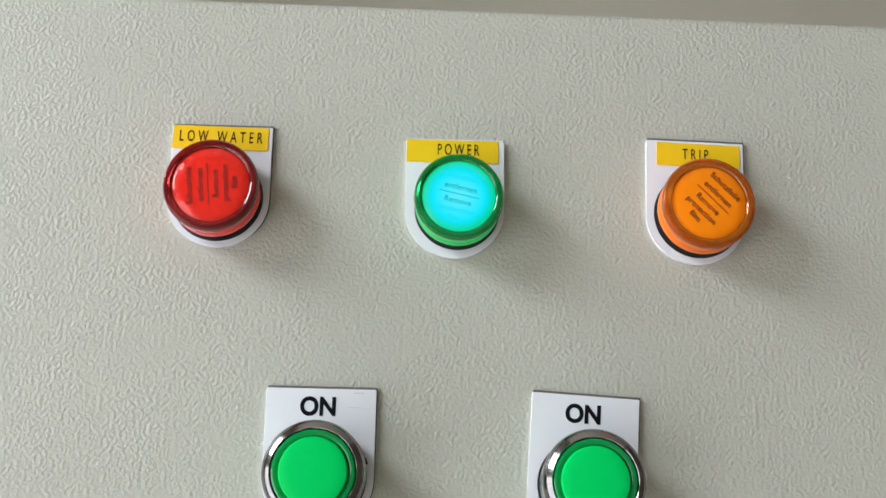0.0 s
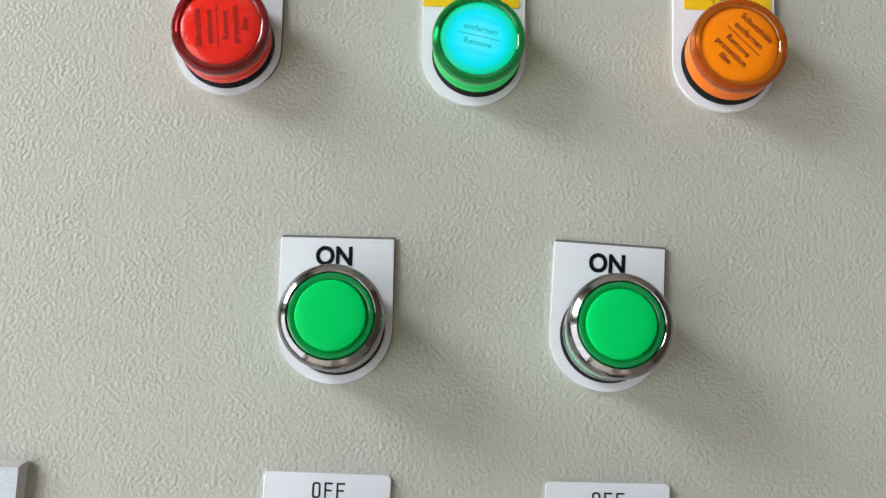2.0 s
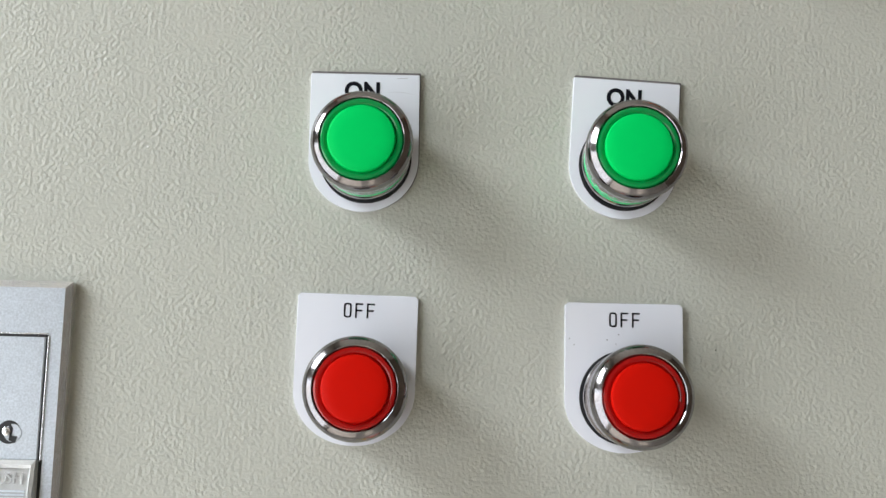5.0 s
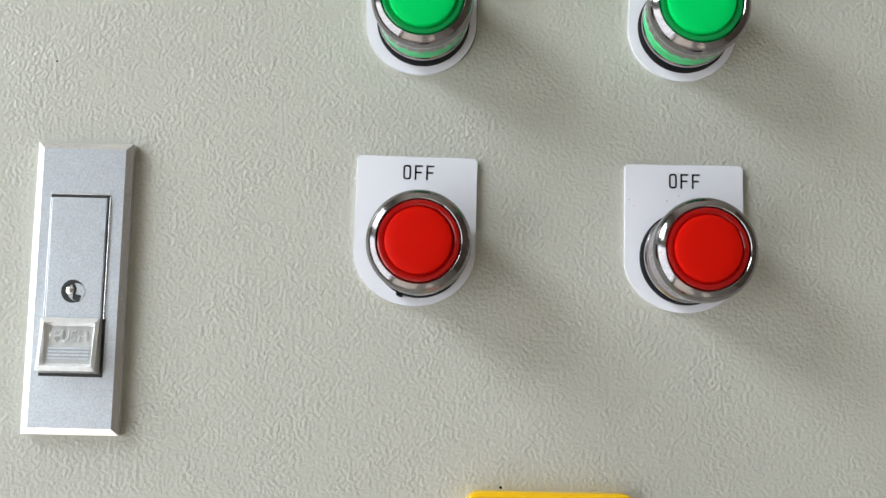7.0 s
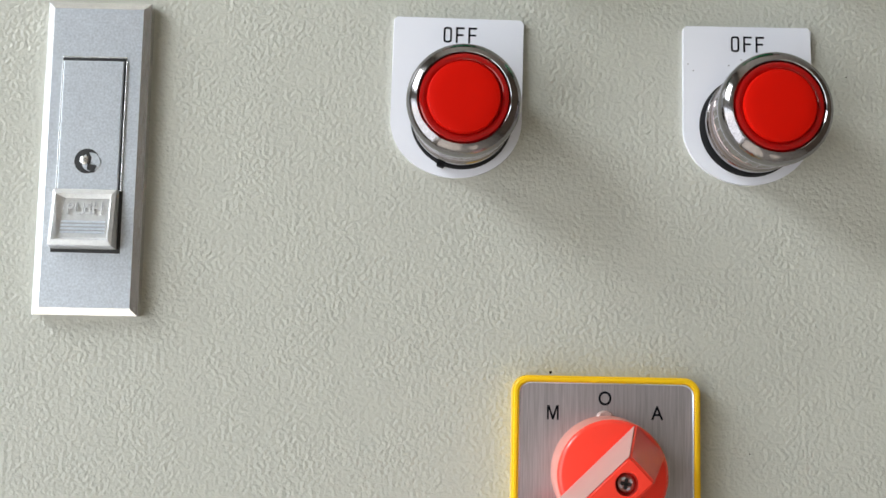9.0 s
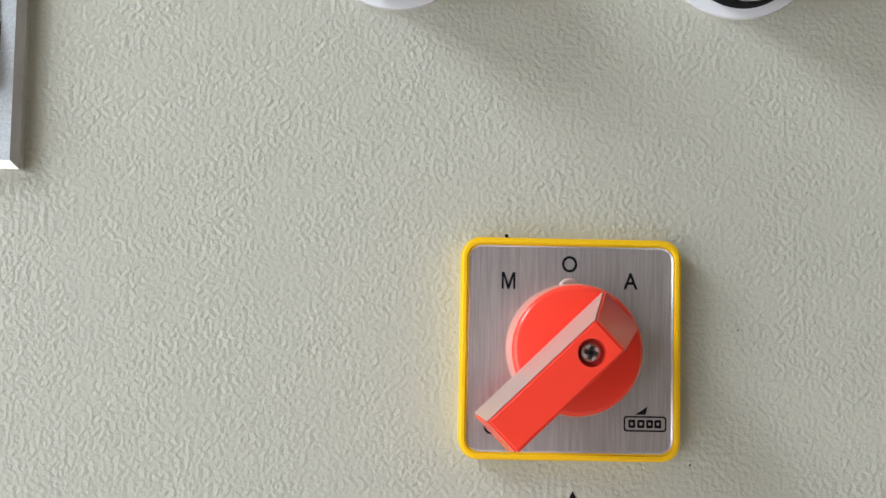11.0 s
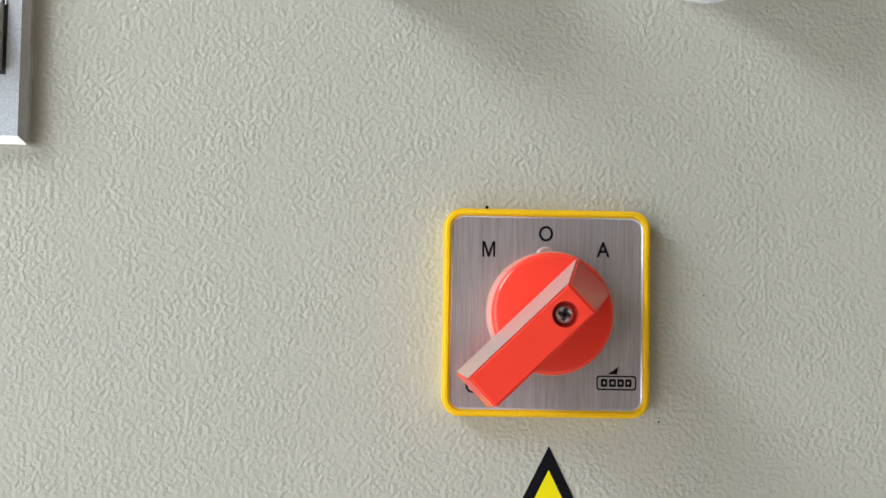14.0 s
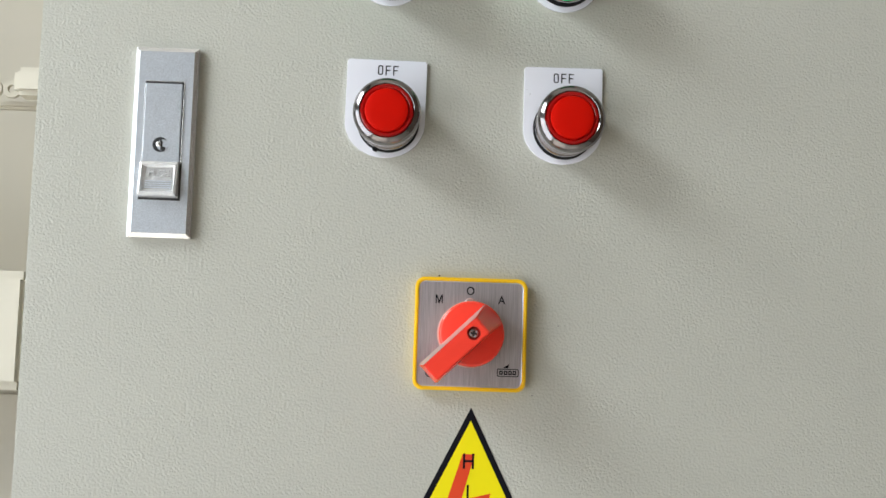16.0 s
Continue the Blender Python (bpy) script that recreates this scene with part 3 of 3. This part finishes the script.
def selector_switch():
    s = empty("selector_switch", on_panel(0.4, 0.2, 0.0), "red-orange rotary selector switch on a yellow-framed brushed plate", "rotary switch")
    part("yellow_frame", frame_ring(rounded(48.4, 48.4, 4.2), rounded(45.0, 45.0, 2.9), 0.0, 5.6, 0.5), YELLOW, s, "glossy yellow plastic frame", smooth=True)
    plate = part("face_plate", slab(rounded(45.1, 45.1, 2.8), 0.5, 5.0), BRUSHED, s, "vertically brushed aluminium face plate")
    part("plate_bevel", sloped_ring(rounded(45.0, 45.0, 2.9), 5.3, rounded(44.3, 44.3, 2.6), 5.02), STEEL, plate, "bright bevelled edge of the face plate")
    strokes = [(-1.35, -1.7), (-1.35, 1.7), (-0.8, 1.7), (0, -0.75), (0.8, 1.7), (1.35, 1.7), (1.35, -1.7), (0.93, -1.7), (0.93, 0.8), (0.2, -1.7), (-0.2, -1.7), (-0.93, 0.8), (-0.93, -1.7)]
    part("position_letter", slab([(1.12 * x - 13.8, 1.08 * z + 14.8) for x, z in strokes], 5.0, 5.06), INK, plate)
    for word, x, z in (("O", -0.4, 18.4), ("A", 13.1, 14.9)):
        lettering("position_letter", word, 3.5, x, z, 5.04, INK, plate, bold=0.055, wide=0.88)
    lettering("position_letter", "O", 3.5, -17.1, -17.2, 5.04, INK, plate, bold=0.02, wide=0.92)
    # maker's mark as plain shapes
    mark = part("maker_mark", frame_ring(rounded(9.4, 3.4, 0.7, 4, 16.5, -16.0), rounded(8.7, 2.7, 0.5, 4, 16.5, -16.0), 5.0, 5.05), INK, plate)
    for i, (x, w) in enumerate(((13.6, 1.5), (15.6, 1.6), (17.5, 1.5), (19.3, 1.5))):
        part("mark_bar", frame_ring(rounded(w, 1.8, 0.3, 3, x, -16.0), rounded(w - 0.95, 0.65, 0.12, 3, x, -16.0), 5.0, 5.06), INK, mark)
    part("mark_fin", slab([(14.4, -14.0), (17.0, -12.2), (16.6, -14.0)], 5.0, 5.06), INK, mark)
    part("pointer_tab", lathe([(0, 5.0), (2.6, 5.0), (2.5, 6.0), (2.1, 6.3), (1.5, 6.2), (0, 6.0)], 28), GLARE_AND_TAB, s, "small half-round tab at the top of the knob", smooth=True, at=pose(-0.0004, 0, 0.0130))
    knob = part("knob", lathe([(13.9, 5.0), (14.2, 5.6), (13.8, 15.6), (13.3, 16.4), (12.6, 16.7), (0, 16.7)]), KNOB, s, "red-orange knob disc", smooth=True)
    # sleeve round the disc that carries the painted window light
    part("knob_side", lathe([(13.95, 5.1), (14.3, 5.6), (13.95, 15.4), (13.75, 15.7), (13.5, 15.6)]), KNOB_SIDE_LIT, knob, "side of the knob disc with window light painted in pale", smooth=True)
    # grip bar along the local x axis, its long end at negative x
    bm = bmesh.new()
    low = [(-25.0, -5.4, 17.5), (-25.0, 5.4, 17.5), (13.0, 5.4, 16.2), (13.0, -5.4, 16.2)]
    top = [(-23.6, -4.2, 36.0), (-23.6, 4.2, 36.0), (5.0, 4.2, 36.0), (5.0, -4.2, 36.0)]
    a = [bm.verts.new((u / 1000, -h / 1000, v / 1000)) for u, v, h in low]
    b = [bm.verts.new((u / 1000, -h / 1000, v / 1000)) for u, v, h in top]
    bm.faces.new(a)
    bm.faces.new(b)
    for i in range(4):
        j = (i + 1) % 4
        bm.faces.new((a[i], a[j], b[j], b[i]))
    bmesh.ops.bevel(bm, geom=bm.edges[:], offset=0.0005, segments=3, affect="EDGES")
    bore(bm, 2.75, 33.0, 40.0)
    grip = part("grip", bm, KNOB, knob, "raised grip bar of the knob", smooth=True, at=pose(0, 0, 0, 0, -44, 0))
    # thin pale sheet on the grip's left side: window glare put in as colour
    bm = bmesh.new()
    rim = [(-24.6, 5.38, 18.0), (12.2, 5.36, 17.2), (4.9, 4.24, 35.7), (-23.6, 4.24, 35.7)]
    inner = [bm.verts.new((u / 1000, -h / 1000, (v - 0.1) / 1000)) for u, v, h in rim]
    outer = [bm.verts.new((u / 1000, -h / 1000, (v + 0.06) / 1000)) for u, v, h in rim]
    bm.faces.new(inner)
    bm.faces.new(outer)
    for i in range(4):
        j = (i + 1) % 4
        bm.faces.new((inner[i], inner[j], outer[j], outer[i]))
    part("grip_side_glare", bm, GLARE_AND_TAB, grip, "window glare on the side of the grip, put in as a pale sheet")
    part("screw_recess", lathe([(2.78, 35.9), (2.72, 35.6), (2.68, 33.4), (0, 33.3)], 40), HOLE_RED, knob, "deep dark red screw hole", smooth=True)
    screw = part("screw", lathe([(2.05, 33.3), (2.05, 34.0), (1.85, 34.4), (1.3, 34.6), (0, 34.6)], 24), DARK_STEEL, knob, "small dark cross-head screw", smooth=True)
    for turn in (8, 98):
        part("screw_slot", box(-0.0013, 0.0013, -0.03470, -0.03440, -0.00042, 0.00042), DARK_HOLE, screw, at=pose(0, 0, 0, 0, turn, 0))
    for turn in (65, 155, 245, 335):
        part("slot_edge", box(0.0010, 0.0016, -0.03472, -0.03450, -0.0005, 0.0005, 0.0001), STEEL, screw, "bright edge of the screw drive", at=pose(0, 0, 0, 0, turn, 0))
    return s


selector_switch()


# ---- door lock ----
def door_lock():
    k = empty("door_lock", on_panel(-135.4, 79.3), "satin metal push-to-open door lock with a key cylinder", "lock")
    w, h, d, bev = 27.4, 83.6, 4.2, 1.9
    bm = bmesh.new()
    base = [bm.verts.new((x / 1000, 0, z / 1000)) for x, z in ((-w / 2, -h / 2), (w / 2, -h / 2), (w / 2, h / 2), (-w / 2, h / 2))]
    mid = [bm.verts.new((v.co.x, -0.0033, v.co.z)) for v in base]
    face = [bm.verts.new((v.co.x - math.copysign(bev / 1000, v.co.x), -d / 1000, v.co.z - math.copysign(bev / 1000, v.co.z))) for v in base]
    bm.faces.new(base)
    for a, b in ((base, mid), (mid, face)):
        for i in range(4):
            j = (i + 1) % 4
            bm.faces.new((a[i], a[j], b[j], b[i]))
    part("lock_rim", bm, STEEL_EDGE, k, "bright bevelled rim of the lock")
    part("lock_plate", slab(rounded(w - 2 * bev, h - 2 * bev, 0.05, 1), d - 0.6, d), STEEL, k, "satin grained lock plate")
    lever = part("lever", slab(rounded(16.0, 34.6, 0.4, 3, -0.6, 8.3), d + 0.05, d + 0.6, 0.35), STEEL, k, "flush pull lever")
    for x, z, gw, gh in ((-0.4, 26.0, 17.0, 0.8), (7.65, 8.3, 0.5, 35.0)):
        part("lever_gap", slab(rounded(gw, gh, 0.1, 2, x, z), d - 0.2, d + 0.06), DARK_HOLE, lever, "dark gap beside the lever")
    for x, z, gw, gh in ((-8.75, 8.3, 0.5, 34.6), (8.15, 8.3, 0.4, 35.2), (-0.4, 26.6, 17.0, 0.4)):
        part("lever_edge", slab(rounded(gw, gh, 0.12, 2, x, z), d, d + 0.4, 0.18), STEEL_EDGE, lever, "bright edge of the lever opening")
    keyway = part("key_cylinder", lathe([(3.3, 5.08), (3.3, 5.16), (0, 5.16)], 36), DARK_HOLE, k, "dark key hole with a bright pin", at=pose(-0.001, 0.0003, -0.0014))
    part("key_plug", lathe([(2.5, 5.16), (2.4, 5.3), (0, 5.3)], 32), STEEL, keyway, smooth=True, at=pose(0.0011, 0, -0.0002))
    part("key_pin", lathe([(1.25, 5.3), (1.15, 5.8), (0.7, 6.1), (0, 6.15)], 24), STEEL_EDGE, keyway, smooth=True, at=pose(-0.0006, 0, 0.0002))
    part("key_slot", slab([(0.1, -2.3), (1.9, -3.0), (2.6, -1.2), (0.9, -0.9), (1.2, 0.9), (0.3, 2.6), (-0.6, 2.4), (0.4, 0.6)], 5.2, 5.42), DARK_HOLE, keyway)
    # push pad: a wedge that rises towards its foot
    x0, x1, zt, zb = -9.4, 7.7, -9.0, -24.6
    bm = bmesh.new()

    def v(x, hh, z):
        return bm.verts.new((x / 1000, -hh / 1000, z / 1000))
    outer_back = [v(x0, 4.2, zb), v(x1, 4.2, zb), v(x1, 4.2, zt), v(x0, 4.2, zt)]
    outer_top = [v(x0 + 0.3, 8.4, zb + 0.6), v(x1 - 0.3, 8.4, zb + 0.6), v(x1 - 0.3, 5.8, zt), v(x0 + 0.3, 5.8, zt)]
    inner_top = [v(x0 + 1.2, 8.6, zb + 2.0), v(x1 - 1.3, 8.6, zb + 2.0), v(x1 - 1.3, 6.4, zt - 1.3), v(x0 + 1.2, 6.4, zt - 1.3)]
    inner_low = [v(x0 + 2.1, 6.9, zb + 2.7), v(x1 - 1.9, 6.9, zb + 2.7), v(x1 - 2.3, 4.6, zt - 2.3), v(x0 + 3.3, 4.6, zt - 2.3)]
    for a, b in ((outer_back, outer_top), (outer_top, inner_top), (inner_top, inner_low)):
        for i in range(4):
            j = (i + 1) % 4
            bm.faces.new((a[i], a[j], b[j], b[i]))
    bm.faces.new(inner_low)
    bm.faces.new(outer_back)
    pad = part("push_pad", bm, PAD, k, "raised cast push pad with a recess")
    part("pad_gap", slab([(x0 - 0.1, zb - 0.9), (x1 + 0.9, zb - 1.0), (x1 + 0.9, zt), (x0 - 0.1, zt)], d - 0.1, d + 0.06), DARK_HOLE, k, "dark slot under the push pad")
    word = lettering("push_print", "PUSH", 3.0, -0.7, -14.2, 5.75, PAD, pad, wide=0.92, bold=0.05, thick=0.25)
    word.rotation_euler[0] += radians(-10)
    for i in range(4):
        z = -17.6 - i * 0.95
        hh = 4.9 + (zt - 2.4 - z) * 2.0 / 9.8
        part("grip_rib", slab([(-6.4, z - 0.25), (5.0, z - 0.25), (5.0, z + 0.25), (-6.4, z + 0.25)], hh - 0.3, hh + 0.3), STEEL, pad)
    return k


door_lock()


# ---- warning sign ----
def warning_sign():
    s = empty("warning_sign", on_panel(1.9, -31.2), "yellow and black triangular high voltage warning sticker", "warning sign")
    tan, H = 0.497, 92.0

    def tri(drop, height, side):
        return [(0, -drop), (side, -height), (-side, -height)]
    part("border", slab(tri(0, H, H * tan), 0.0, 0.18), INK, s, "black triangular border")
    part("field", slab(tri(5.6, H - 5.0, (H - 10.6) * tan), 0.1, 0.24), SIGN_YELLOW, s, "yellow triangular field")
    bolt = [(-3.1, -19.9), (2.1, -19.9), (-3.2, -39.4), (9.4, -36.2), (-1.0, -70.0), (0.5, -49.0), (-12.4, -49.5)]
    part("bolt", slab(bolt, 0.2, 0.30), SIGN_RED, s, "red lightning bolt")
    lettering("sign_letter", "H", 6.4, -0.5, -23.2, 0.34, INK, s, wide=0.86, bold=0.05)
    lettering("sign_letter", "I", 6.4, -0.5, -36.4, 0.34, INK, s, wide=0.86, bold=0.05)
    return s


warning_sign()


# ---- behind the cabinet ----
def cream_unit():
    u = empty("storage_unit", pose(-0.295, 0.30, 0), "cream painted storage unit with a drawer beside the cabinet", "storage unit")
    part("lower_body", box(-0.50, 0, 0.10, 0.42, 0, 1.202, 0.004), WALL, u)
    part("drawer_case", box(-0.50, 0, 0, 0.42, 1.206, 1.289, 0.006), CREAM, u)
    part("drawer_front", box(-0.48, -0.034, -0.008, 0.004, 1.2225, 1.2745, 0.004), CREAM, u)
    part("side_post", box(-0.016, 0, 0.05, 0.075, 1.289, 2.0, 0.003), CREAM, u)
    part("back_board", box(-0.50, 0, 0.20, 0.215, 1.289, 2.0, 0.003), BOARD, u)
    bracket = part("bracket", box(-0.032, -0.004, 0.03, 0.055, 1.421, 1.442, 0.004), CREAM, u, "small cream bracket on the post")
    for x in (-0.038, -0.052):
        part("hook", lathe([(3.2, 0), (6.6, 0), (7.0, 2), (6.6, 4), (3.2, 4), (2.9, 2), (3.2, 0)], 24), BOARD, bracket, "tan metal hook ring", smooth=True, at=pose(x, 0.05, 1.428))
    part("rail", box(-0.50, -0.016, 0.06, 0.07, 1.416, 1.422, 0.002), BOARD, u, "tan metal rail")
    return u


cream_unit()
